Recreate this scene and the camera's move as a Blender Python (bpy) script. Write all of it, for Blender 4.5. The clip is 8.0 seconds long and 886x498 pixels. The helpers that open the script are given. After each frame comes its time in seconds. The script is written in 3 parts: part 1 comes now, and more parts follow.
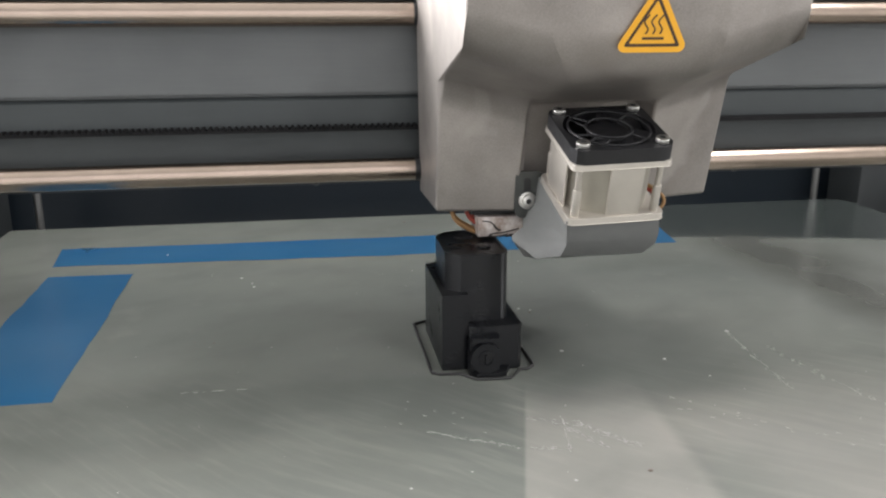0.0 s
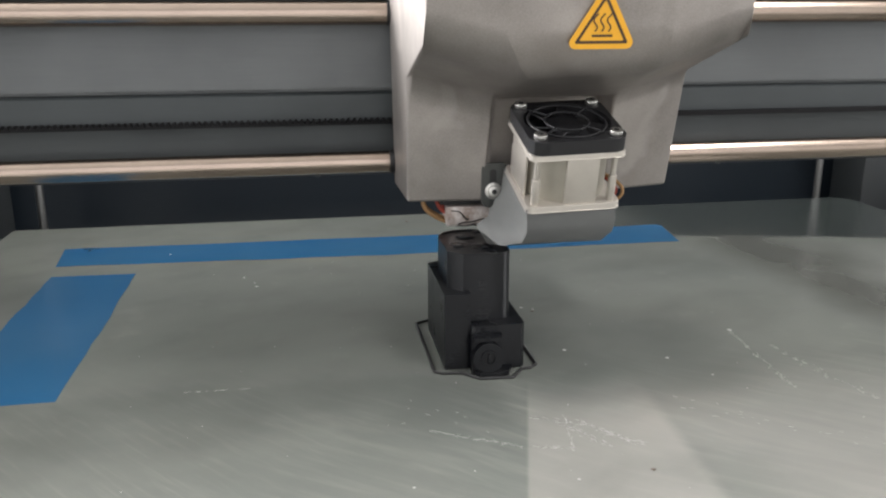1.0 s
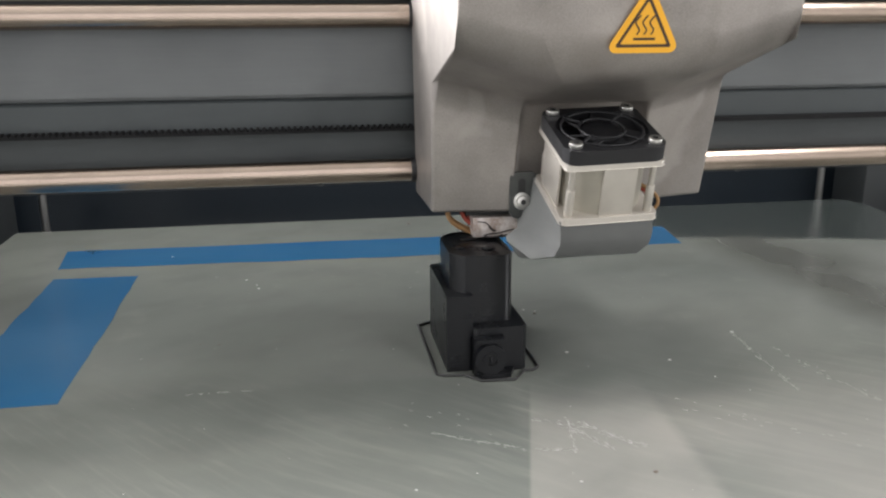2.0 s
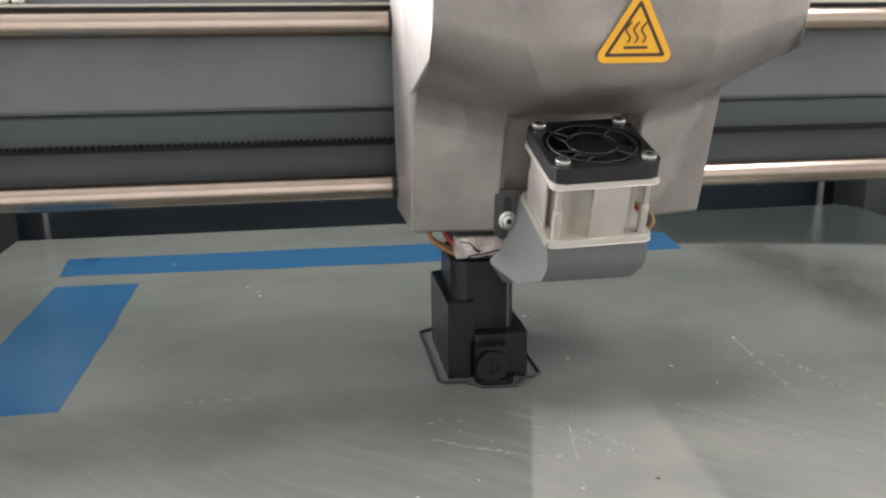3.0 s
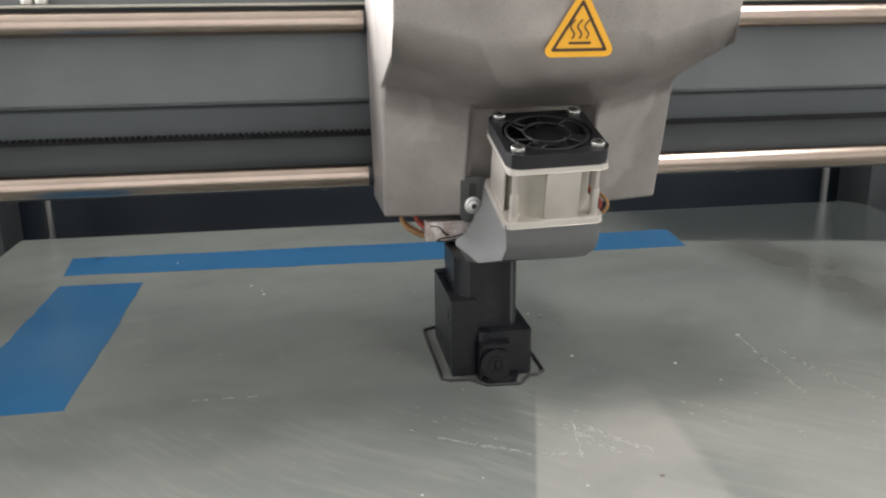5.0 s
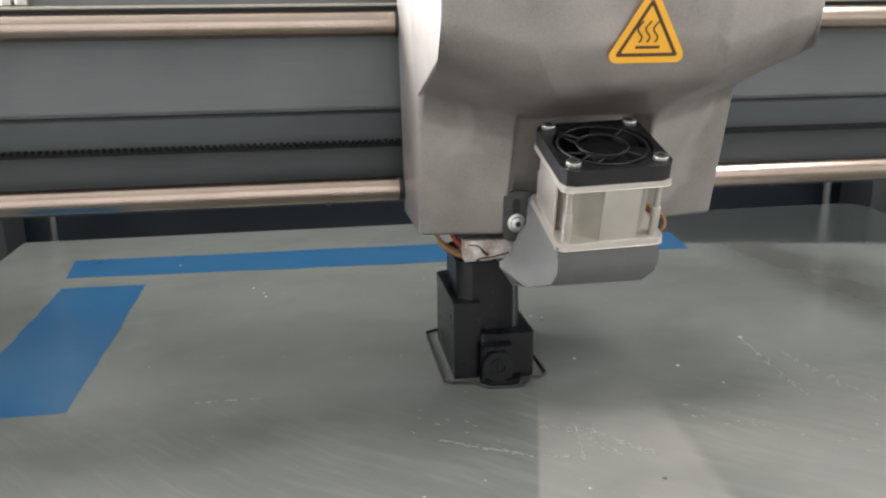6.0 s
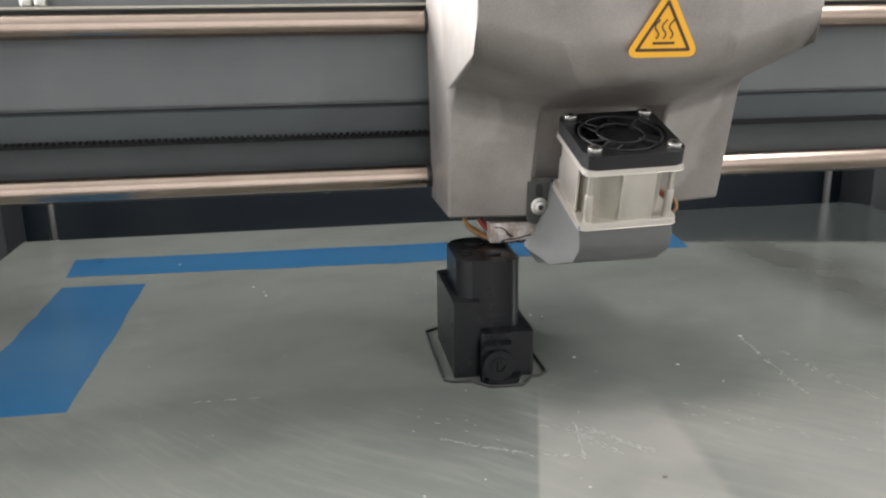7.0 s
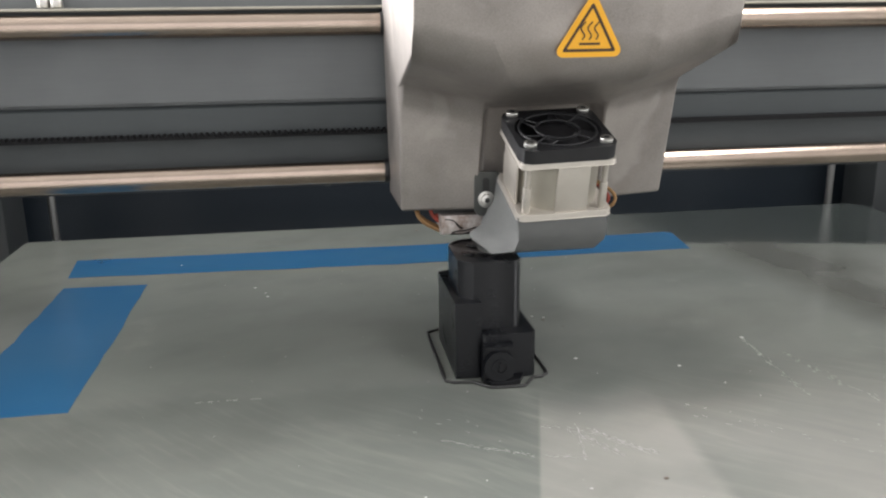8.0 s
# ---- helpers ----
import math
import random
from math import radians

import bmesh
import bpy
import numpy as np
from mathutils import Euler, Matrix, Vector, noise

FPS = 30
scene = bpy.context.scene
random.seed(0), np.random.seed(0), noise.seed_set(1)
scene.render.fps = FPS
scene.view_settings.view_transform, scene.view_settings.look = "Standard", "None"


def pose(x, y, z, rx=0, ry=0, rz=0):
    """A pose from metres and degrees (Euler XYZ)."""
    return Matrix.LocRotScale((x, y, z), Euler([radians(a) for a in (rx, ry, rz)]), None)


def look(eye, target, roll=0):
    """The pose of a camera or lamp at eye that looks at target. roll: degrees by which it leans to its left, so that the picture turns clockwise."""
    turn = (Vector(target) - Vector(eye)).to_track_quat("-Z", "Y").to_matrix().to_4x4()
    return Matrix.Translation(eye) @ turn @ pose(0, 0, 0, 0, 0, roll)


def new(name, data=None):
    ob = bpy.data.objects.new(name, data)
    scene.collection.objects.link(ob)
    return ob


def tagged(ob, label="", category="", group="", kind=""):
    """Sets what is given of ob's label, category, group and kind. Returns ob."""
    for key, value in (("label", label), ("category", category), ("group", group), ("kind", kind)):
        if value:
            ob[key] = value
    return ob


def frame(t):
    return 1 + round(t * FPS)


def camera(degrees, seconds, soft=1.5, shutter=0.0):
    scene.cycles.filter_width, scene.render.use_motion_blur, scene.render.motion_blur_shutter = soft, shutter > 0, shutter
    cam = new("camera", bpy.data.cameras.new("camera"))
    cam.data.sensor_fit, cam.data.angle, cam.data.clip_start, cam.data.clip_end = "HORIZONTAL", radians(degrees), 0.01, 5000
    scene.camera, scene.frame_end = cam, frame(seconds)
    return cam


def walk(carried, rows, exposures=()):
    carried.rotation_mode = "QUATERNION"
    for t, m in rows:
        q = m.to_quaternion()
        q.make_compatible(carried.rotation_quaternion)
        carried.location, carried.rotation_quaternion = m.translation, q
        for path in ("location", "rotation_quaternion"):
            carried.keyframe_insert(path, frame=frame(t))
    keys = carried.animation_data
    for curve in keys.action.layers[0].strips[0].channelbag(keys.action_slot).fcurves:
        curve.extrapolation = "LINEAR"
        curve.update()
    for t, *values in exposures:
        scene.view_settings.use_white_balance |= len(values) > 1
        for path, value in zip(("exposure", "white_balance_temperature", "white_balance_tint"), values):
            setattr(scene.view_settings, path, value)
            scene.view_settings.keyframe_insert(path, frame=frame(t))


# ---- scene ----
FOV = 55.19
EYE = Vector((-0.0495, -0.3335, 0.1506))


def aim(down, lean, turn):
    """Pose of the hand-held camera at EYE from its tilt down, lean to the left and turn to the left."""
    a, y = radians(down), radians(turn)
    way = Vector((-math.sin(y) * math.cos(a), math.cos(y) * math.cos(a), -math.sin(a)))
    return look(EYE, EYE + way, lean)


cam = camera(FOV, 8.0, soft=2.2)
walk(cam, [(t, aim(a, b, c)) for t, a, b, c in (
    (0.0, 15.571, -0.092, -9.296), (0.5, 15.574, -0.058, -9.238), (1.0, 15.624, -0.230, -9.126),
    (1.5, 15.686, -0.213, -9.005), (1.7, 15.622, -0.243, -8.997), (2.8, 15.105, -0.482, -8.932),
    (3.0, 15.041, -0.511, -8.923), (3.5, 15.128, -0.620, -8.845), (4.0, 15.208, -0.689, -8.805),
    (4.5, 15.253, -0.756, -8.749), (4.7, 15.230, -0.761, -8.726), (5.8, 15.036, -0.795, -8.537),
    (6.0, 15.018, -0.798, -8.519), (6.5, 15.066, -0.786, -8.500), (7.0, 15.084, -0.829, -8.519),
    (7.5, 15.056, -0.840, -8.512), (8.0, 15.014, -0.802, -8.410))])

# ---- light: an unseen workshop room, with two ceiling luminaires added ----
world = bpy.data.worlds.new("room_air")
scene.world = world
world.use_nodes = True
world.node_tree.nodes["Background"].inputs["Color"].default_value = (0.80, 0.84, 0.88, 1)
world.node_tree.nodes["Background"].inputs["Strength"].default_value = 0.05


def area_lamp(name, at, target, sx, sy, watts, colour):
    data = bpy.data.lights.new(name, "AREA")
    data.shape, data.size, data.size_y, data.energy, data.color = "RECTANGLE", sx, sy, watts, colour
    ob = new(name, data)
    ob.matrix_world = look(at, target)
    return ob


LAMPS = ((0.75, 0.95, 3.0), (0.75, -0.50, 23.0))
for lx, ly, watts in LAMPS:
    area_lamp("ceiling_lamp_light", (lx, ly, 1.30), (lx, ly, 0), 0.30, 1.3, watts, (0.985, 0.965, 0.96))
# daylight of unseen windows, added to brighten fronts and sides, standing in their openings
area_lamp("added_window_light", (0.2, -2.55, 0.75), (0.2, 0, 0.55), 3.0, 1.5, 24.0, (0.985, 0.97, 0.985))
area_lamp("added_window_light", (-2.55, 1.45, 0.95), (0, 0.1, 0.05), 1.8, 1.1, 390.0, (0.985, 0.97, 0.985))
# two weaker ones added for the bright edges on the printed part
area_lamp("added_window_light", (-2.55, -0.75, 0.60), (0, -0.1, 0.05), 0.9, 1.1, 42.0, (0.985, 0.97, 0.985))
area_lamp("added_window_light", (2.55, -0.75, 0.60), (0, -0.1, 0.05), 1.1, 1.1, 34.0, (0.985, 0.97, 0.985))
scene.view_settings.exposure = -0.18


# ---- materials ----
def material(name, base=(0.5, 0.5, 0.5), rough=0.5, metal=0.0, spots=0.0, scale=40.0, bump=0.0, fine=900.0,
             stretch=(1, 1, 1), rough_var=0.0, spec=0.5, coat=0.0, colour2=None):
    """Node material: blotches at one scale, grain and relief at a finer one."""
    m = bpy.data.materials.new(name)
    m.use_nodes = True
    nt = m.node_tree
    b = nt.nodes["Principled BSDF"]
    b.inputs["Roughness"].default_value, b.inputs["Metallic"].default_value = rough, metal
    b.inputs["Specular IOR Level"].default_value = spec
    b.inputs["Coat Weight"].default_value = coat
    b.inputs["Base Color"].default_value = (*base, 1)
    tc = nt.nodes.new("ShaderNodeTexCoord")
    mp = nt.nodes.new("ShaderNodeMapping")
    mp.inputs["Scale"].default_value = stretch
    nt.links.new(tc.outputs["Object"], mp.inputs["Vector"])
    big = nt.nodes.new("ShaderNodeTexNoise")
    big.inputs["Scale"].default_value, big.inputs["Detail"].default_value = scale, 5
    nt.links.new(tc.outputs["Object"], big.inputs["Vector"])
    small = nt.nodes.new("ShaderNodeTexNoise")
    small.inputs["Scale"].default_value, small.inputs["Detail"].default_value = fine, 3
    nt.links.new(mp.outputs["Vector"], small.inputs["Vector"])
    mixf = nt.nodes.new("ShaderNodeMath")
    mixf.operation = "MULTIPLY_ADD"
    nt.links.new(small.outputs["Fac"], mixf.inputs[0])
    mixf.inputs[1].default_value = 0.35
    nt.links.new(big.outputs["Fac"], mixf.inputs[2])
    ramp = nt.nodes.new("ShaderNodeMapRange")
    ramp.inputs["From Min"].default_value, ramp.inputs["From Max"].default_value = 0.42, 0.92
    nt.links.new(mixf.outputs[0], ramp.inputs["Value"])
    if spots:
        c2 = colour2 or tuple(v * (1 - spots) for v in base)
        mix = nt.nodes.new("ShaderNodeMix")
        mix.data_type = "RGBA"
        mix.inputs["A"].default_value, mix.inputs["B"].default_value = (*base, 1), (*c2, 1)
        nt.links.new(ramp.outputs["Result"], mix.inputs["Factor"])
        nt.links.new(mix.outputs["Result"], b.inputs["Base Color"])
    if rough_var:
        mr = nt.nodes.new("ShaderNodeMapRange")
        mr.inputs["From Min"].default_value, mr.inputs["From Max"].default_value = 0.3, 0.9
        mr.inputs["To Min"].default_value = max(0.02, rough - rough_var)
        mr.inputs["To Max"].default_value = rough + rough_var
        nt.links.new(mixf.outputs[0], mr.inputs["Value"])
        nt.links.new(mr.outputs["Result"], b.inputs["Roughness"])
    if bump:
        bp = nt.nodes.new("ShaderNodeBump")
        bp.inputs["Strength"].default_value, bp.inputs["Distance"].default_value = bump, 0.0004
        nt.links.new(small.outputs["Fac"], bp.inputs["Height"])
        nt.links.new(bp.outputs["Normal"], b.inputs["Normal"])
    return m


STEEL = material("blasted_stainless_sheet", (0.40, 0.368, 0.343), 0.46, 0.6, 0.48, 27, 0.12, 1600, rough_var=0.05)


def smudge(m, scale, lo, hi, top, shade):
    """Lay soft hand marks over a material's colour."""
    nt = m.node_tree
    b = nt.nodes["Principled BSDF"]
    link = b.inputs["Base Color"].links[0]
    tc = nt.nodes.new("ShaderNodeTexCoord")
    n = nt.nodes.new("ShaderNodeTexNoise")
    n.inputs["Scale"].default_value, n.inputs["Detail"].default_value, n.inputs["Distortion"].default_value = scale, 2.5, 0.6
    nt.links.new(tc.outputs["Object"], n.inputs["Vector"])
    r = nt.nodes.new("ShaderNodeMapRange")
    r.interpolation_type = "SMOOTHSTEP"
    r.inputs["From Min"].default_value, r.inputs["From Max"].default_value, r.inputs["To Max"].default_value = lo, hi, top
    nt.links.new(n.outputs["Fac"], r.inputs["Value"])
    mx = nt.nodes.new("ShaderNodeMix")
    mx.data_type = "RGBA"
    mx.inputs["B"].default_value = (*shade, 1)
    nt.links.new(link.from_socket, mx.inputs["A"])
    nt.links.new(r.outputs["Result"], mx.inputs["Factor"])
    nt.links.new(mx.outputs["Result"], b.inputs["Base Color"])


smudge(STEEL, 17, 0.52, 0.72, 0.55, (0.20, 0.178, 0.162))
smudge(STEEL, 31, 0.56, 0.72, 0.35, (0.50, 0.465, 0.435))
RAIL = material("polished_shaft_steel", (0.50, 0.405, 0.34), 0.24, 1.0, 0.14, 60, 0.05, 700, (0.05, 1, 1), 0.0)
POLE = material("dull_guide_steel", (0.24, 0.24, 0.235), 0.38, 0.9, 0.2, 60, 0.1, 700)
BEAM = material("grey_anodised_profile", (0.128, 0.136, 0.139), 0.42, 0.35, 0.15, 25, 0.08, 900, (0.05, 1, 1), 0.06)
# close to BEAM, in a darker tone for the lower half
BEAM_LOW = material("darker_anodised_profile", (0.055, 0.063, 0.066), 0.42, 0.3, 0.15, 25, 0.08, 900, (0.05, 1, 1), 0.06)
RUBBER = material("black_rubber_belt", (0.012, 0.012, 0.013), 0.75, 0, 0.3, 200, 0.3, 1500, spec=0.15)
BLACK = material("black_fan_plastic", (0.010, 0.010, 0.012), 0.46, 0, 0.25, 120, 0.2, 2500, rough_var=0.1)
ALU = material("cast_aluminium_frame", (0.56, 0.525, 0.475), 0.36, 0.7, 0.12, 90, 0.15, 1800, rough_var=0.08)
ALU_DULL = material("dull_aluminium_inset", (0.40, 0.375, 0.32), 0.5, 0.6, 0.15, 90, 0.15, 1800)
CHROME = material("bright_zinc_screw", (0.66, 0.65, 0.62), 0.34, 1.0, 0.15, 900, 0.1, 3000)
SOCKET = material("dark_hex_socket", (0.02, 0.02, 0.02), 0.6)
DUCT = material("grey_printed_plastic", (0.135, 0.14, 0.138), 0.5, 0, 0.15, 60, 0.3, 700, (0.2, 0.2, 9.0), 0.08)
STEEL_DARK = material("burnished_bracket_steel", (0.085, 0.09, 0.086), 0.45, 0.4, 0.35, 160, 0.2, 1500)
PRINT = material("black_printed_plastic", (0.0046, 0.0053, 0.0070), 0.28, 0, 0.2, 60, 0.08, 420, (0.02, 0.02, 6.0), 0.04, spec=0.36)
PRINT_BSDF = PRINT.node_tree.nodes["Principled BSDF"]
PRINT_BSDF.inputs["Anisotropic"].default_value = 0.95
PRINT_BSDF.inputs["Anisotropic Rotation"].default_value = 0.25
PRINT_GRAIN = PRINT.node_tree.nodes.new("ShaderNodeTangent")  # layer lines run round the part and spread its sheen upwards
PRINT_GRAIN.direction_type, PRINT_GRAIN.axis = "RADIAL", "Z"
PRINT.node_tree.links.new(PRINT_GRAIN.outputs["Tangent"], PRINT_BSDF.inputs["Tangent"])
BRIM = material("black_extruded_filament", (0.014, 0.014, 0.015), 0.4, 0, 0.2, 300, 0.2, 1500)
YELLOW = material("yellow_sticker_vinyl", (0.80, 0.40, 0.025), 0.42, 0, 0.06, 80, 0.05, 2000)
INK = material("dark_brown_sticker_ink", (0.055, 0.03, 0.015), 0.45, 0, 0.1, 200)
TAPE = material("blue_adhesive_tape", (0.016, 0.086, 0.190), 0.22, 0, 0.4, 9, 0.0, 30, (1, 1, 1), 0.05, spec=0.35, colour2=(0.03, 0.10, 0.19))
SLEEVE = material("tan_glass_fibre_sleeve", (0.33, 0.185, 0.075), 0.7, 0, 0.35, 500, 0.5, 2500)
REDWIRE = material("red_silicone_wire", (0.33, 0.05, 0.03), 0.5, 0, 0.3, 300)
BLOCK = material("scorched_aluminium_block", (0.72, 0.68, 0.66), 0.5, 0.35, 0.6, 220, 0.3, 900, colour2=(0.30, 0.22, 0.18))
SOOT = material("burnt_plastic_residue", (0.018, 0.014, 0.012), 0.5, 0, 0.4, 400, 0.6, 900)
GLUE = material("dried_white_glue", (0.38, 0.38, 0.36), 0.55, 0, 0.2, 300)
CRUMB = material("brown_plastic_crumb", (0.09, 0.065, 0.05), 0.6, 0, 0.3, 300)
BRASS = material("brass_nozzle", (0.45, 0.30, 0.10), 0.35, 1.0, 0.4, 400)
PANEL = material("dark_chamber_panel", (0.010, 0.0155, 0.022), 0.42, 0, 0.25, 6, 0.05, 400, rough_var=0.06, spec=0.35)
FRAME = material("dark_grey_machine_frame", (0.030, 0.034, 0.036), 0.5, 0.1, 0.2, 9, 0.1, 500)
WALL = material("pale_room_paint", (0.62, 0.62, 0.60), 0.85, 0, 0.06, 2, 0.1, 60)
FLOOR = material("grey_workshop_floor", (0.22, 0.22, 0.21), 0.6, 0, 0.2, 3, 0.1, 50)
GLOW = bpy.data.materials.new("lit_diffuser")
GLOW.use_nodes = True
GLOW.node_tree.nodes["Principled BSDF"].inputs["Emission Color"].default_value = (1, 0.96, 0.9, 1)
GLOW.node_tree.nodes["Principled BSDF"].inputs["Emission Strength"].default_value = 3.0


def bed_material():
    """Worn glossy build plate: grey-green, cloudy, with wiped streaks and a dried film of adhesive."""
    m = bpy.data.materials.new("coated_build_plate")
    m.use_nodes = True
    nt = m.node_tree
    b = nt.nodes["Principled BSDF"]
    b.inputs["Specular IOR Level"].default_value = 0.5
    tc = nt.nodes.new("ShaderNodeTexCoord")

    def cloud(scale, stretch, turn, lo, hi, top, detail=5):
        """Noise between 0 and top, drawn out along the direction turn where stretch is uneven."""
        mp = nt.nodes.new("ShaderNodeMapping")
        mp.vector_type = "TEXTURE"
        mp.inputs["Rotation"].default_value = (0, 0, radians(turn))
        mp.inputs["Scale"].default_value = (1 / stretch[0], 1 / stretch[1], 1)
        nt.links.new(tc.outputs["Object"], mp.inputs["Vector"])
        n = nt.nodes.new("ShaderNodeTexNoise")
        n.inputs["Scale"].default_value, n.inputs["Detail"].default_value = scale, detail
        nt.links.new(mp.outputs["Vector"], n.inputs["Vector"])
        r = nt.nodes.new("ShaderNodeMapRange")
        r.interpolation_type = "SMOOTHSTEP"
        r.inputs["From Min"].default_value, r.inputs["From Max"].default_value, r.inputs["To Max"].default_value = lo, hi, top
        nt.links.new(n.outputs["Fac"], r.inputs["Value"])
        return r.outputs["Result"]

    def side(x, y, c, soft):
        """1 where x * X + y * Y + c > 0 (millimetres), with a soft edge."""
        d = nt.nodes.new("ShaderNodeVectorMath")
        d.operation = "DOT_PRODUCT"
        d.inputs[1].default_value = (x, y, 0)
        nt.links.new(tc.outputs["Object"], d.inputs[0])
        r = nt.nodes.new("ShaderNodeMapRange")
        r.interpolation_type = "SMOOTHSTEP"
        r.inputs["From Min"].default_value, r.inputs["From Max"].default_value = (-c - soft / 2) * 0.001, (-c + soft / 2) * 0.001
        nt.links.new(d.outputs["Value"], r.inputs["Value"])
        return r.outputs["Result"]

    def times(*socks):
        out = socks[0]
        for s in socks[1:]:
            k = nt.nodes.new("ShaderNodeMath")
            k.operation = "MULTIPLY"
            for i, v in enumerate((out, s)):
                if isinstance(v, float):
                    k.inputs[i].default_value = v
                else:
                    nt.links.new(v, k.inputs[i])
            out = k.outputs[0]
        return out

    def over(a, fac, colour):
        mx = nt.nodes.new("ShaderNodeMix")
        mx.data_type = "RGBA"
        mx.inputs["B"].default_value = (*colour, 1)
        if isinstance(a, tuple):
            mx.inputs["A"].default_value = (*a, 1)
        else:
            nt.links.new(a, mx.inputs["A"])
        nt.links.new(fac, mx.inputs["Factor"])
        return mx.outputs["Result"]

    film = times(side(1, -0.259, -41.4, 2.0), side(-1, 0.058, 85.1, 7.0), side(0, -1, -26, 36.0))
    # shade painted into the colour: the rear corner, and a strip along the side
    rear_shade = times(side(0.21, 1, -246, 13.0), side(1, 0, -160, 130.0), cloud(9, (1, 1), 0, 0.0, 0.4, 1.0))
    side_shade = times(side(1, 0.13, -236, 44.0), side(-1, -0.13, 300, 70.0), side(0, 1, 0, 110.0), side(0, -1, 205, 40.0), cloud(14, (1, 1), 0, 0.0, 0.8, 1.0))
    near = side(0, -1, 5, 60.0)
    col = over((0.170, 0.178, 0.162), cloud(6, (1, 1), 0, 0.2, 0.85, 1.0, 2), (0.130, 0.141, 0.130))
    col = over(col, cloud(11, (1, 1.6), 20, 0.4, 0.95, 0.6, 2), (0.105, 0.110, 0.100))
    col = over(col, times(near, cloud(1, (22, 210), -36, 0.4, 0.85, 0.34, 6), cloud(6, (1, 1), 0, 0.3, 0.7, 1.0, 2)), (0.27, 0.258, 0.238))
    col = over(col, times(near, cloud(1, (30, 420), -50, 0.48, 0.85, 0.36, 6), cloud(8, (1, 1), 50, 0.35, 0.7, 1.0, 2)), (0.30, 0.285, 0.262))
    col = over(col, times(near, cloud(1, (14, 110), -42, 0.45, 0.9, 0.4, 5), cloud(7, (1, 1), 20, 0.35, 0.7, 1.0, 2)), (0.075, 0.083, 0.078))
    col = over(col, cloud(60, (1, 1), 0, 0.55, 0.8, 0.12, 6), (0.26, 0.26, 0.24))
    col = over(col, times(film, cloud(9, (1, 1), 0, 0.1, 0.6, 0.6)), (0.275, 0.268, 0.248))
    # dark reflection of the gap below the gantry, painted into the colour
    gap_reflection = times(side(0, -1, 12, 40.0), side(0, 1, 58, 50.0), side(-1, 0, 26, 14.0), cloud(10, (1, 1.8), -20, 0.25, 0.65, 0.65, 4))
    col = over(col, gap_reflection, (0.082, 0.090, 0.084))
    col = over(col, cloud(22, (1, 1.5), 30, 0.40, 0.85, 0.35, 4), (0.095, 0.100, 0.092))
    # shadow of the print head beside the part, painted into the plate colour
    head_shadow = times(side(0, -1, 50, 50.0), side(0, 1, 40, 26.0), side(1, 0, -34, 30.0), side(-1, 0, 128, 70.0), cloud(12, (1, 1), 0, 0.0, 0.8, 0.75, 3))
    col = over(col, head_shadow, (0.078, 0.086, 0.081))
    # bright sheen of the front right corner, put into the colour
    front_sheen = times(side(0, -1, -40, 70.0), side(1, 0.5, -48, 60.0), cloud(7, (1, 1.6), -30, 0.1, 0.8, 0.5, 3))
    col = over(col, front_sheen, (0.27, 0.258, 0.240))
    col = over(col, rear_shade, (0.030, 0.036, 0.035))
    col = over(col, side_shade, (0.070, 0.072, 0.064))
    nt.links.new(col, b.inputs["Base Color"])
    rr = nt.nodes.new("ShaderNodeMapRange")
    rr.inputs["To Min"].default_value, rr.inputs["To Max"].default_value = 0.19, 0.262
    nt.links.new(cloud(8, (1, 1), 0, 0.2, 0.85, 1.0, 2), rr.inputs["Value"])
    nt.links.new(rr.outputs["Result"], b.inputs["Roughness"])
    return m


BED = bed_material()


# ---- mesh tools (millimetres in, metres out) ----
MM = 0.001


def finish(bm, name, mat, bevel=0.0, seg=2, smooth=True):
    if bevel:
        edges = [e for e in bm.edges if len(e.link_faces) == 2 and e.calc_face_angle(0) > radians(25)]
        bmesh.ops.bevel(bm, geom=edges, offset=bevel * MM, segments=seg, affect="EDGES", profile=0.5, clamp_overlap=True)
    bmesh.ops.recalc_face_normals(bm, faces=bm.faces)
    me = bpy.data.meshes.new(name)
    bm.to_mesh(me)
    bm.free()
    me.materials.append(mat)
    if smooth:
        me.shade_smooth()
        me.set_sharp_from_angle(angle=radians(32))
    return me


def part(name, bm, mat, parent=None, label="", bevel=0.0, seg=2, smooth=True):
    ob = new(name, finish(bm, name, mat, bevel, seg, smooth))
    ob.parent = parent
    return tagged(ob, label)


def thing(name, label, category, group="", kind="", at=None):
    ob = new(name)
    if at is not None:
        ob.matrix_world = at
    return tagged(ob, label, category, group, kind)


def box(bm, x0, x1, y0, y1, z0, z1):
    m = Matrix.Translation(Vector(((x0 + x1) / 2, (y0 + y1) / 2, (z0 + z1) / 2)) * MM)
    bmesh.ops.create_cube(bm, size=1, matrix=m @ Matrix.Diagonal((abs(x1 - x0) * MM, abs(y1 - y0) * MM, abs(z1 - z0) * MM, 1)))
    return bm


def B(*a):
    return box(bmesh.new(), *a)


TURN = {"x": Matrix.Rotation(radians(90), 4, "Y"), "y": Matrix.Rotation(radians(-90), 4, "X"), "z": Matrix.Identity(4)}


def rod(bm, axis, at, r, length, seg=32, r2=None):
    """A cylinder or cone centred at the place at, along an axis."""
    bmesh.ops.create_cone(bm, cap_ends=True, segments=seg, radius1=r * MM, radius2=(r if r2 is None else r2) * MM,
                          depth=length * MM, matrix=Matrix.Translation(Vector(at) * MM) @ TURN[axis])
    return bm


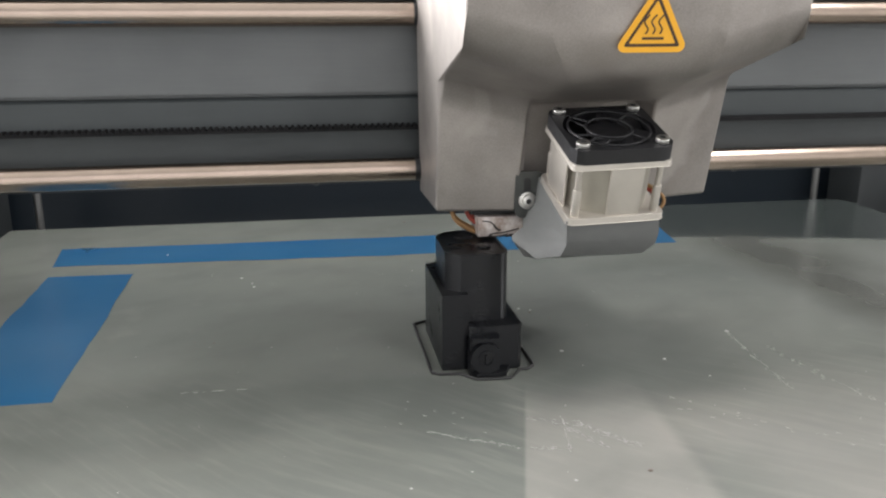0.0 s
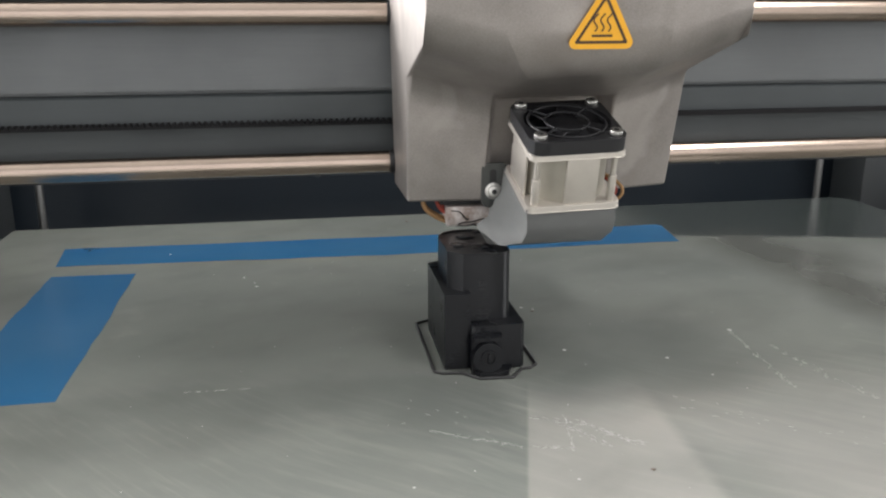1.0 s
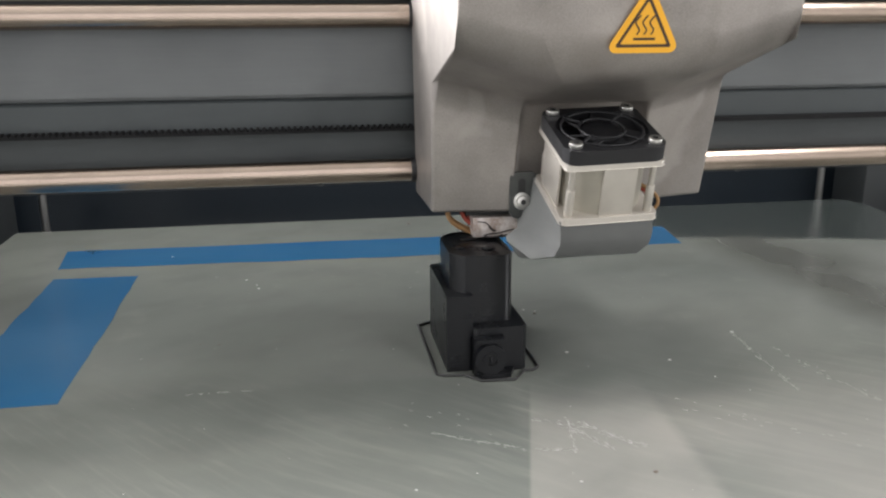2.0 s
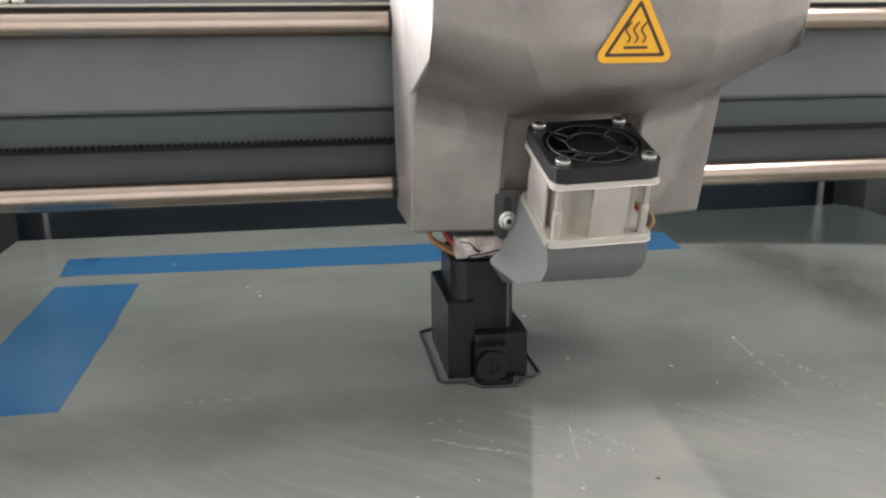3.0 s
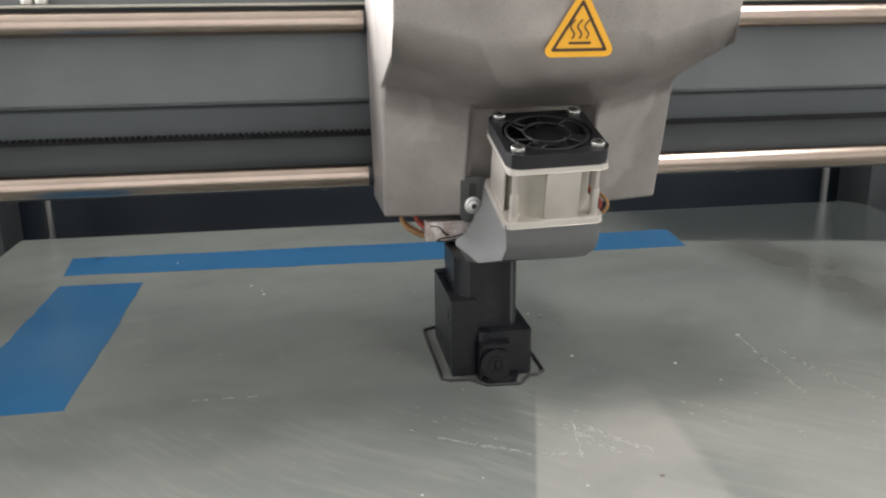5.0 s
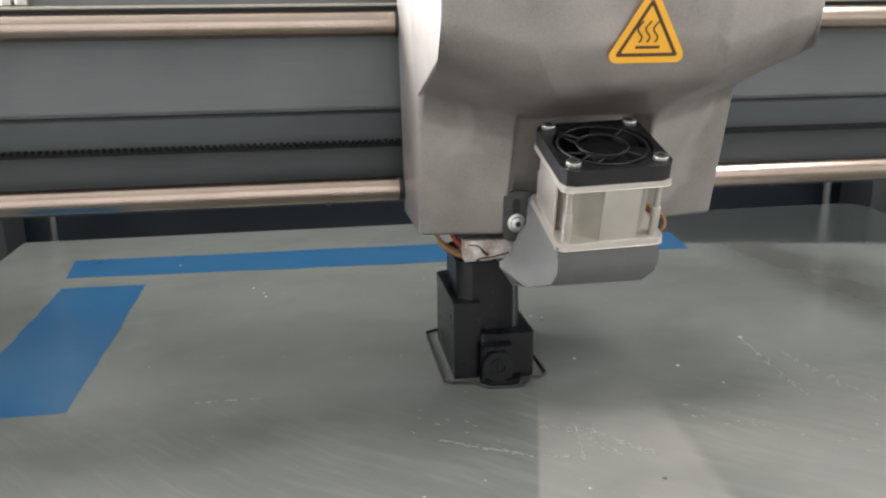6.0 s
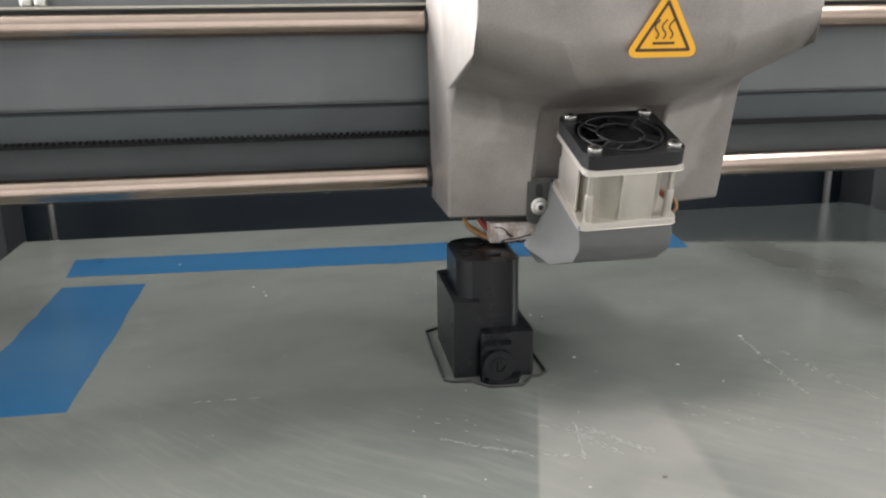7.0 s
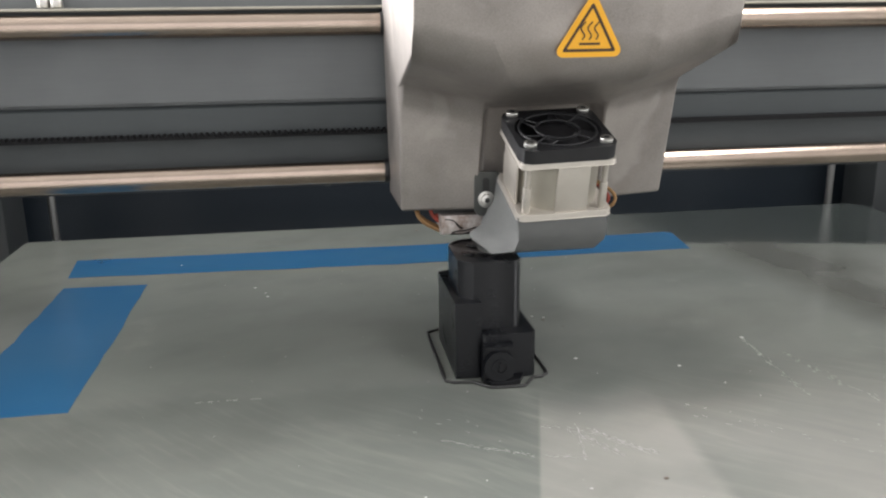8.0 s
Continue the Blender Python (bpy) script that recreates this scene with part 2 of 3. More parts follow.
def prism(bm, outline, z0, z1, axes="xyz"):
    """Extrude a closed outline of (u, v) from z0 to z1; axes says which world axis u, v and the height are."""
    k = ["xyz".index(a) for a in axes]

    def put(u, v, w):
        p = [0, 0, 0]
        p[k[0]], p[k[1]], p[k[2]] = u * MM, v * MM, w * MM
        return bm.verts.new(p)
    lo = [put(u, v, z0) for u, v in outline]
    hi = [put(u, v, z1) for u, v in outline]
    n = len(outline)
    bm.faces.new(lo)
    bm.faces.new(hi)
    for i in range(n):
        bm.faces.new((lo[i], lo[(i + 1) % n], hi[(i + 1) % n], hi[i]))
    return bm


def rounded(x0, x1, y0, y1, radii, seg=8):
    """Outline of a rectangle with the corner radii (lower left, lower right, upper right, upper left)."""
    out = []
    for (cx, cy, a0), r in zip(((x0, y0, 180), (x1, y0, 270), (x1, y1, 0), (x0, y1, 90)), radii):
        ox = cx + (r if cx == x0 else -r)
        oy = cy + (r if cy == y0 else -r)
        for i in range(seg + 1):
            a = radians(a0 + 90 * i / seg)
            out.append((ox + r * math.cos(a), oy + r * math.sin(a)))
    return out


def tube(name, points, r, mat, parent=None, label="", closed=False, seg=8):
    """A bent wire through the points."""
    cu = bpy.data.curves.new(name, "CURVE")
    cu.dimensions, cu.bevel_depth, cu.bevel_resolution, cu.resolution_u = "3D", r * MM, 3, seg
    sp = cu.splines.new("NURBS")
    sp.points.add(len(points) - 1)
    for p, q in zip(sp.points, points):
        p.co = (*(v * MM for v in q), 1)
    sp.use_endpoint_u, sp.order_u, sp.use_cyclic_u = True, 3, closed
    tmp = bpy.data.objects.new(name, cu)
    me = bpy.data.meshes.new_from_object(tmp)
    bpy.data.objects.remove(tmp)
    me.materials.clear()
    me.materials.append(mat)
    me.shade_smooth()
    ob = new(name, me)
    ob.parent = parent
    return tagged(ob, label)


def socket_screw(name, at, r, h, parent, turn=Matrix.Identity(4), washer=0.0, label="bright socket-head screw", mat=None):
    """A cylinder-head screw with a hexagon socket; its head points along local z."""
    bm = bmesh.new()
    rod(bm, "z", (0, 0, h / 2), r, h, 20)
    ob = part(name, bm, mat or CHROME, parent, label, bevel=0.35)
    ob.matrix_local = Matrix.Translation(Vector(at) * MM) @ turn
    bm = bmesh.new()
    # thin dark disc in place of the shade inside the hexagon hole
    rod(bm, "z", (0, 0, h + 0.03), r * 0.48, 0.1, 6)
    part("socket", bm, SOCKET, ob)
    if washer:
        bm = bmesh.new()
        rod(bm, "z", (0, 0, -0.05), washer, 0.9, 24)
        part("washer", bm, CHROME, ob, bevel=0.15)
    return ob


# ---- setting: room and machine chamber ----
def slab(name, label, category, mat, *a, bevel=0.0):
    ob = part(name, B(*a), mat, None, label, bevel)
    return tagged(ob, "", category, "", "structure")


slab("floor", "grey workshop floor", "floor", FLOOR, -2600, 2600, -2600, 2600, -1000, -950)
slab("ceiling", "pale painted room ceiling", "ceiling", WALL, -2600, 2600, -2600, 2600, 1700, 1760)
slab("wall_north", "pale painted room wall", "wall", WALL, -2600, 2600, 2600, 2700, -950, 1700)


def wall_with_openings(name, axis, at, *openings):
    """A 100 mm wall from at - 100 to at with window openings (c0, c1, z0, z1) through it, in order along the wall."""
    bm = bmesh.new()
    pieces, end = [], -2600
    for c0, c1, z0, z1 in openings:
        pieces += [(end, c0, -950, 1700), (c0, c1, -950, z0), (c0, c1, z1, 1700)]
        end = c1
    for u0, u1, v0, v1 in pieces + [(end, 2600, -950, 1700)]:
        if axis == "y":
            box(bm, u0, u1, at - 100, at, v0, v1)
        else:
            box(bm, at - 100, at, u0, u1, v0, v1)
    return tagged(part(name, bm, WALL, None, "pale painted room wall, unseen, with openings for added daylight"), "", "wall", "", "structure")


# unseen walls; the openings are added to hold the daylight lamps
wall_with_openings("wall_south", "y", -2600, (-1400, 1800, -50, 1550))
wall_with_openings("wall_west", "x", -2600, (-1250, -250, 0, 1250), (450, 2450, 350, 1550))
wall_with_openings("wall_east", "x", 2700, (-1350, -150, 0, 1250))
for lx, ly, watts in LAMPS:
    lamp = thing("ceiling_lamp", "long white ceiling luminaire, switched on", "lamp", "ceiling luminaires",
                 at=Matrix.Translation((lx, ly, 1.36)))
    part("housing", B(-165, 165, -670, 670, 0, 340), WALL, lamp, bevel=6)
    part("diffuser", B(-150, 150, -650, 650, -6, -1), GLOW, lamp, "glowing white diffuser")

slab("back_panel", "dark blue-black panel behind the print bed", "panel", PANEL, -420, 560, 420, 428, -420, 200)
slab("base_panel", "dark machine base below the print bed", "panel", PANEL, -420, 560, -260, 420, -428, -420)
# out of view; its height keeps window light off the bed beside it
slab("shade_panel_west", "dark grey side panel of the machine, out of view", "panel", FRAME, -428, -420, -260, 428, -428, 122)
slab("side_panel_east", "dark grey side panel of the machine, out of view", "panel", FRAME, 560, 568, -260, 428, -428, 30)


slab("frame_post_east", "dark grey upright machine post", "post", FRAME, 446, 500, 352, 400, -419, 199, bevel=2)
slab("frame_post_west", "dark grey upright machine post", "post", FRAME, -345, -292, 352, 400, -419, 199, bevel=2)


# ---- build plate, tape, guide rods ----
def build_bed():
    bed = thing("print_bed", "grey coated print bed plate, scratched and smeared with adhesive", "print bed")
    out = rounded(-261, 393, -215, 300, (14, 14, 16, 3))
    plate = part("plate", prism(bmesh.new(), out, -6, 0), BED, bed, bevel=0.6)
    part("heater", B(-250, 378, -200, 285, -14, -6.3), FRAME, bed, "dark heater plate")
    part("carrier", B(-180, 310, -140, 330, -40, -14.3), FRAME, bed, "dark bed carrier", bevel=2)
    for x in (-235, 362):
        part("arm", B(x - 12, x + 12, 285.5, 348, -40, -15), FRAME, bed, "dark carrier arm", bevel=1)
    return bed


build_bed()


def tape(label, outline):
    ob = part("tape_strip", prism(bmesh.new(), outline, 0.0, 0.18), TAPE, None, label)
    return tagged(ob, "", "tape", "tape strips on the bed")


def torn(x0, x1, n, y, amp, seed):
    """A slightly uneven cut or torn edge along x or y."""
    r = random.Random(seed)
    return [(x0 + (x1 - x0) * i / n, y + r.uniform(-amp, amp)) for i in range(n + 1)]


def build_tape():
    low = torn(-206, 197, 26, 190.6, 0.8, 1)
    high = torn(203, -211, 26, 236.0, 0.6, 2)
    low = [(x, y + 9.5 * (-x / 206 if x < 0 else 0) * 0.9) for x, y in low]
    high = [(x, y + 4.5 * (-x / 211 if x < 0 else 0)) for x, y in high]
    tape("long strip of blue tape stuck along the rear of the bed", low + high)
    left = [(y, x) for x, y in torn(-1, 177, 14, -203.0, 0.7, 3)]
    right = [(y, x) for x, y in torn(175.5, -0.5, 14, -154.0, 0.7, 4)]
    tape("wide strip of blue tape stuck along the side of the bed", left + right)


build_tape()

for x in (-252, 393):
    rodt = thing("guide_rod", "vertical polished steel guide rod behind the bed", "guide rod", "vertical guide rods",
                 at=Matrix.Translation((x * MM, 0.3395, 0)))
    part("shaft", rod(bmesh.new(), "z", (0, 0, -10), 2.9, 400, 24), POLE, rodt)
    part("collar", rod(bmesh.new(), "z", (0, 0, -30), 7, 22, 24), FRAME, rodt, bevel=1)


def build_residue():
    """Dried glue: specks, short scratches and scraped streaks lying on the plate."""
    r = random.Random(21)
    bm = bmesh.new()
    for x, y, d in ((-89.6, 156, 0.8), (-81.6, 138, 0.9), (-83, 145, 0.6), (63.4, 17.3, 1.0), (106.4, 0.7, 0.9), (150.5, 28.3, 1.2),
                    (1.8, -81, 0.4), (58, 77, 0.9), (63.5, 74, 0.6), (-20, -88, 0.6), (118, -20, 0.5), (35, -92, 0.7), (-140, 215, 0.8)):
        bmesh.ops.create_icosphere(bm, subdivisions=1, radius=d * MM, matrix=Matrix.Translation((x * MM, y * MM, 0.0001)) @ Matrix.Diagonal((1, 1, 0.25, 1)))
    # scrapes: bundles of fine broken slivers along a stroke (start, end, slivers, half width of the bundle)
    for (x0, y0), (x1, y1), n, w in (((-9, -50), (23, -68), 60, 1.0), ((43.8, -46), (39.6, -73), 34, 0.7), ((43, -53), (53, -73), 60, 2.2),
                                     ((47, -50), (62, -70), 60, 1.6), ((30, -44), (48, -56), 26, 2.5), ((24, -68), (40, -71), 26, 0.9),
                                     ((52, -60), (66, -73), 30, 2.0), ((150.2, 28), (148, 3), 44, 1.0), ((148, 2), (146, -37), 50, 1.6),
                                     ((160, 8), (166, -30), 34, 2.0), ((166, -30), (178, -62), 20, 2.5), ((-104, -0.2), (-77, -0.9), 16, 0.6),
                                     ((-20, -30), (20, -60), 8, 9.0), ((90, -40), (150, -90), 22, 9.0)):
        a0 = math.atan2(y1 - y0, x1 - x0)
        for i in range(n):
            f = r.random()
            g = r.gauss(0, 0.5) * w
            x, y = x0 + (x1 - x0) * f - g * math.sin(a0), y0 + (y1 - y0) * f + g * math.cos(a0)
            m = Matrix.Translation((x * MM, y * MM, 0.00004)) @ Matrix.Rotation(a0 + r.gauss(0, 0.10), 4, "Z") @ Matrix.Diagonal(
                (r.uniform(0.4, 2.0), r.uniform(0.05, 0.16), 0.06, 1))
            bmesh.ops.create_icosphere(bm, subdivisions=1, radius=0.8 * MM, matrix=m)
    for i in range(70):
        m = Matrix.Translation((r.uniform(-190, 190) * MM, r.uniform(-110, 230) * MM, 0.00005)) @ Matrix.Diagonal((1, 1, 0.3, 1))
        bmesh.ops.create_icosphere(bm, subdivisions=1, radius=r.uniform(0.12, 0.32) * MM, matrix=m)
    ob = part("glue_residue", bm, GLUE, None, "dried white glue specks and scraped streaks on the bed")
    tagged(ob, "", "glue residue", "", "stuff")
    bm = bmesh.new()
    for x, y, d in ((21.3, 278.6, 1.3), (62.0, -90, 1.0), (-96, 54, 0.7), (-105, 56, 0.5), (174, -80, 0.6), (30, 120, 0.4), (62.5, 71, 1.1), (70, 60, 0.6)):
        bmesh.ops.create_icosphere(bm, subdivisions=1, radius=d * MM, matrix=Matrix.Translation((x * MM, y * MM, 0.0001)) @ Matrix.Diagonal((1, 0.8, 0.25, 1)))
    ob = part("plastic_crumbs", bm, CRUMB, None, "dark plastic crumbs lying on the bed")
    tagged(ob, "", "crumbs", "", "stuff")


build_residue()


# ---- the printed object and its skirt ----
def build_print():
    p = thing("printed_part", "half-finished black printed plastic housing standing on the bed", "printed part")
    lo = [(5.3, 4.0), (16.8, 4.0), (16.8, 60.0), (5.3, 54.0)]
    part("side_block", prism(bmesh.new(), lo, 0.15, 34.4), PRINT, p, bevel=0.25)
    base = [(16.85, 2.5), (18.2, 1.2), (38.6, 1.8), (40.2, 3.6), (40.2, 62), (16.85, 62)]
    part("base_block", prism(bmesh.new(), base, 0.15, 20.5), PRINT, p, bevel=0.25)
    boss = [(16.0, 0.9), (16.2, -2.6), (29.2, -2.9), (29.4, 0.9)]
    part("front_boss", prism(bmesh.new(), boss, 0.15, 17.4), PRINT, p, "raised square boss behind the emblem", bevel=0.3)
    part("boss_hood", prism(bmesh.new(), [(16.6, -3.0), (16.8, -4.4), (28.6, -4.7), (28.8, -3.0)], 15.4, 17.2), PRINT, p, bevel=0.3)
    disc = [(22.8 + 6.7 * math.cos(i * math.tau / 48), max(0.15, 8.6 + 6.7 * math.sin(i * math.tau / 48))) for i in range(48)]
    part("emblem_disc", prism(bmesh.new(), [q for i, q in enumerate(disc) if q != disc[i - 1]], -6.2, -2.95, "xzy"), PRINT, p,
         "round disc with a raised emblem", bevel=0.25)
    foot = [(17.2, -3.0), (18.6, -6.4), (28.0, -6.8), (31.8, -5.4), (34.4, 1.0), (29.5, 1.0), (29.3, -3.0)]
    part("boss_foot", prism(bmesh.new(), foot, 0.15, 2.2), PRINT, p, bevel=0.3)

    def shell_outline(k):
        """Outline of the upright shell, k millimetres inside its face: bevelled in front, round behind."""
        front = [(8.2 + k, 14.4 + k), (9.9 + k, 12.2 + k * 0.8), (14.2 + k * 0.6, 8.4 + k), (31.3 - k * 0.4, 8.3 + k), (34.1 - k * 0.8, 10.0 + k),
                 (35.3 - k, 11.8 + k), (35.8 - k, 14.2 + k)]
        return front + rounded(8.2 + k, 35.8 - k, 20, 51 - k, (1, 1, 11 - k, 12 - k), 12)[26:]

    out = shell_outline(0)
    bm = prism(bmesh.new(), out, 20.6, 50.3)
    part("upper_shell", bm, PRINT, p, "rounded upright shell still being printed")
    # open infill top: a rim wall around a sunken surface
    rim = bmesh.new()
    inner = shell_outline(1.4)
    vo = [rim.verts.new((x * MM, y * MM, 50.9 * MM)) for x, y in out]
    vi = [rim.verts.new((x * MM, y * MM, 50.9 * MM)) for x, y in inner]
    wo = [rim.verts.new((x * MM, y * MM, 50.35 * MM)) for x, y in out]
    wi = [rim.verts.new((x * MM, y * MM, 50.35 * MM)) for x, y in inner]
    n = len(out)
    for i in range(n):
        j = (i + 1) % n
        rim.faces.new((vo[i], vo[j], vi[j], vi[i]))
        rim.faces.new((wo[i], wo[j], vo[j], vo[i]))
        rim.faces.new((vi[i], vi[j], wi[j], wi[i]))
        rim.faces.new((wi[i], wi[j], wo[j], wo[i]))
    part("rim", rim, PRINT, p)
    for i, (x, y, r) in enumerate(((15, 24, 2.6), (27, 22, 3.0), (21, 40, 4.2), (28, 47, 2.2))):
        hole = bmesh.new()
        rod(hole, "z", (x, y, 50.75), r, 0.7, 24)
        part("ring", hole, PRINT, p, bevel=0.25)
    # round emblem: a ring and a short stroke
    for r0, r1 in ((3.5, 2.6),):
        bm = bmesh.new()
        a = [bm.verts.new(((r0 * math.cos(t)) * MM, -0.5 * MM, r0 * math.sin(t) * MM)) for t in [i * math.tau / 32 for i in range(32)]]
        c = [bm.verts.new(((r1 * math.cos(t)) * MM, -0.5 * MM, r1 * math.sin(t) * MM)) for t in [i * math.tau / 32 for i in range(32)]]
        a2 = [bm.verts.new(v.co + Vector((0, 0.001, 0))) for v in a]
        c2 = [bm.verts.new(v.co + Vector((0, 0.001, 0))) for v in c]
        for i in range(32):
            j = (i + 1) % 32
            bm.faces.new((a[i], a[j], c[j], c[i]))
            bm.faces.new((a[i], a[j], a2[j], a2[i]))
            bm.faces.new((c[i], c[j], c2[j], c2[i]))
        ob = part("emblem_ring", bm, PRINT, p)
        ob.matrix_local = pose(0.0228, -0.0063, 0.0088, 0, 0, -2.5)
    part("emblem_stroke", B(22.2, 23.3, -7.0, -6.0, 6.6, 10.6), PRINT, p, bevel=0.2)
    skirt = [(0.3, 62), (6.5, 66), (30, 67), (45.4, 60), (45.9, 3), (42.4, -0.5), (38.6, -0.6), (32.8, -9.0), (18.4, -8.2),
             (12.2, -1.2), (3.6, -0.3), (0.5, 2.2)]
    r = random.Random(5)
    pts = []
    for i, a in enumerate(skirt):
        b = skirt[(i + 1) % len(skirt)]
        for k in range(6):
            f = k / 6
            pts.append((a[0] + (b[0] - a[0]) * f + r.uniform(-0.05, 0.05), a[1] + (b[1] - a[1]) * f + r.uniform(-0.05, 0.05), 0.55))
    sk = tube("print_skirt", pts, 0.68, BRIM, None, "thin black filament skirt laid round the printed part", closed=True, seg=3)
    tagged(sk, "", "print skirt")


build_print()


# ---- gantry: beam, rails, rack of screws ----
GX0, GX1 = -414, 552


def build_gantry():
    g = thing("gantry", "grey metal gantry beam with two polished guide rails", "gantry")
    for z in (150.6, 75.6):
        part("rail", rod(bmesh.new(), "x", ((GX0 + GX1) / 2, 85.5, z - 0.4), 5.7, GX1 - GX0, 40), RAIL, g, "polished steel guide rail")
    upper = [(100.5, 110.6), (100.5, 112.2), (96, 112.6), (96, 146), (99, 147.5), (99, 168), (150, 168), (150, 110.6)]
    lower = [(97.0, 68.5), (97.0, 109.0), (98.5, 110.4), (150, 110.4), (150, 68.5)]
    part("upper_beam", prism(bmesh.new(), upper, GX0, GX1, "yzx"), BEAM, g, "grey anodised upper beam", bevel=0.5)
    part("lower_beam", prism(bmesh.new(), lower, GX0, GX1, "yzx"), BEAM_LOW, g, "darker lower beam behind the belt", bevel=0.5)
    part("lower_lip", B(GX0, GX1, 86.5, 99.4, 68.3, 70.2), FRAME, g, "narrow lower lip of the beam", bevel=0.3)
    part("upper_lip", B(GX0, GX1, 84, 98.9, 157.6, 159.0), ALU_DULL, g, "bright upper edge strip", bevel=0.4)
    for x in (-330, -44.7, 178, 400):
        socket_screw("screw", (x, 86.4, 69.6), 1.6, 1.4, g, Matrix.Rotation(radians(90), 4, "X"), label="small dull steel screw", mat=STEEL_DARK)
    for x in (-176, -170, 170, 240):
        socket_screw("bolt", (x, 92, 159.6), 3.0, 5.0, g, label="bright bolt on the beam")
    for x in (-380, 520):
        part("end_block", B(x - 24, x + 24, 78, 98.5, 66, 160), FRAME, g, "dark rail end block", bevel=2)
    return g


gantry = build_gantry()


def build_belt():
    b = thing("timing_belt", "black toothed rubber drive belt running along the beam", "timing belt")
    bm = bmesh.new()
    box(bm, -420, 8, 89.5, 96.2, 94.2, 95.6)
    for i in range(138):
        x = 6 - i * 3.05
        prism(bm, [(x - 0.9, 95.5), (x - 0.55, 96.9), (x + 0.55, 96.9), (x + 0.9, 95.5)], 89.5, 96.2, "xzy")
    part("toothed_run", bm, RUBBER, b)
    part("plain_run", B(138, 540, 89.5, 96.2, 94.8, 97.0), RUBBER, b)
    return b


belt = build_belt()


# ---- print head ----
def up_y(z):
    return -42.7 - 0.22 * (z - 137.6)


def build_head():
    h = thing("extruder_unit", "grey sheet-steel print head hanging on the gantry rails", "extruder")
    top = 190
    front = lambda x, z: (x, up_y(z), z)
    low = lambda x, z: (x, 26.5 - 0.14 * (z - 64), z)
    pts = dict(
        # upper front cover, its lower fold, and the cheek that falls back on one side
        ut=(7.0, up_y(top) + 9, top), ub=(7.0, -33.0, 139.0), vt=front(97.5, top), vb=front(98.0, 131.0), hm=front(46.4, 128.0),
        wt=(136.5, -44.0, top), wb=(136.0, -36.0, 141.5),
        # lower panels
        a=(8.2, 38.0, 63.3), c=(7.4, 27.0, 122.5), ra=(42.2, 25.5, 65.2), rb=(45.4, 17.5, 114.0),
        d=(138.6, 24.5, 124.0), b=(136.6, 35.5, 68.0), rd=(99.0, 12.0, 114.4), re=(102.0, 30.0, 67.2),
        # sides and back
        ka=(7.2, 84, 63.2), kc=(6.5, 84, 122), kt=(5.5, 84, top), kr=(136, 84, 66.0), kd=(138.6, 84, 124.0), kw=(137.0, 84, 141.5), kwt=(137, 84, top),
        # back wall of the fan recess
        ia=(46.0, 38.0, 66.0), ib=(48.0, 29.0, 113.0), ic=(96.5, 27.0, 113.5), ie=(99.5, 39.0, 66.8))
    bm = bmesh.new()
    v = {k: bm.verts.new(Vector(p) * MM) for k, p in pts.items()}
    for f in ("ut ub hm", "ut hm vb vt", "vt vb wb wt", "ub c rb hm", "hm rb rd vb", "vb rd d wb", "c a ra rb", "rd re b d",
              "ut kt kc c ub", "c kc ka a", "d b kr kd", "wb d kd kw", "wt wb kw kwt",
              "ra ia ib rb", "rb ib ic rd", "rd ic ie re", "ia ie ic ib", "a ka kr b re ie ia ra", "kt ut vt wt kwt"):
        bm.faces.new([v[k] for k in f.split()])
    bmesh.ops.recalc_face_normals(bm, faces=bm.faces)
    # folds of the bent sheet: wide where the cover turns under, tight along the corners
    fold = bm.edges.layers.float.new("bevel_weight_edge")
    wide = {"ub hm": 1.0, "hm vb": 1.0, "vb wb": 0.8, "c rb": 0.7, "rd d": 0.4, "rb rd": 0.4, "vb vt": 0.2, "hm rb": 0.22, "vb rd": 0.16}
    key = {frozenset((v[p], v[q])): w for (p, q), w in ((k.split(), w) for k, w in wide.items())}
    for e in bm.edges:
        w = key.get(frozenset(e.verts))
        if w is None:
            w = 0.1 if e.calc_face_angle(0) > radians(14) else 0.0
        e[fold] = w
    shell = part("housing", bm, STEEL, h, "bead-blasted stainless steel cover with smudges", smooth=False)
    for p in shell.data.polygons:
        p.use_smooth = True
    bv = shell.modifiers.new("bevel", "BEVEL")
    bv.width, bv.segments, bv.limit_method = 15.0 * MM, 8, "WEIGHT"
    bv.harden_normals = True
    # carriage and bearings behind the cover
    part("carriage", B(12, 132, 84.5, 92, 64, 166), FRAME, h, "dark carriage plate", bevel=1)
    for z in (150.6, 75.6):
        for x in (5.0, 135):
            part("bearing", rod(bmesh.new(), "x", (x + 2, 85.5, z - 0.4), 6.1, 5, 32), BLACK, h, "black linear bearing seal", bevel=0.5)
    return h


head = build_head()


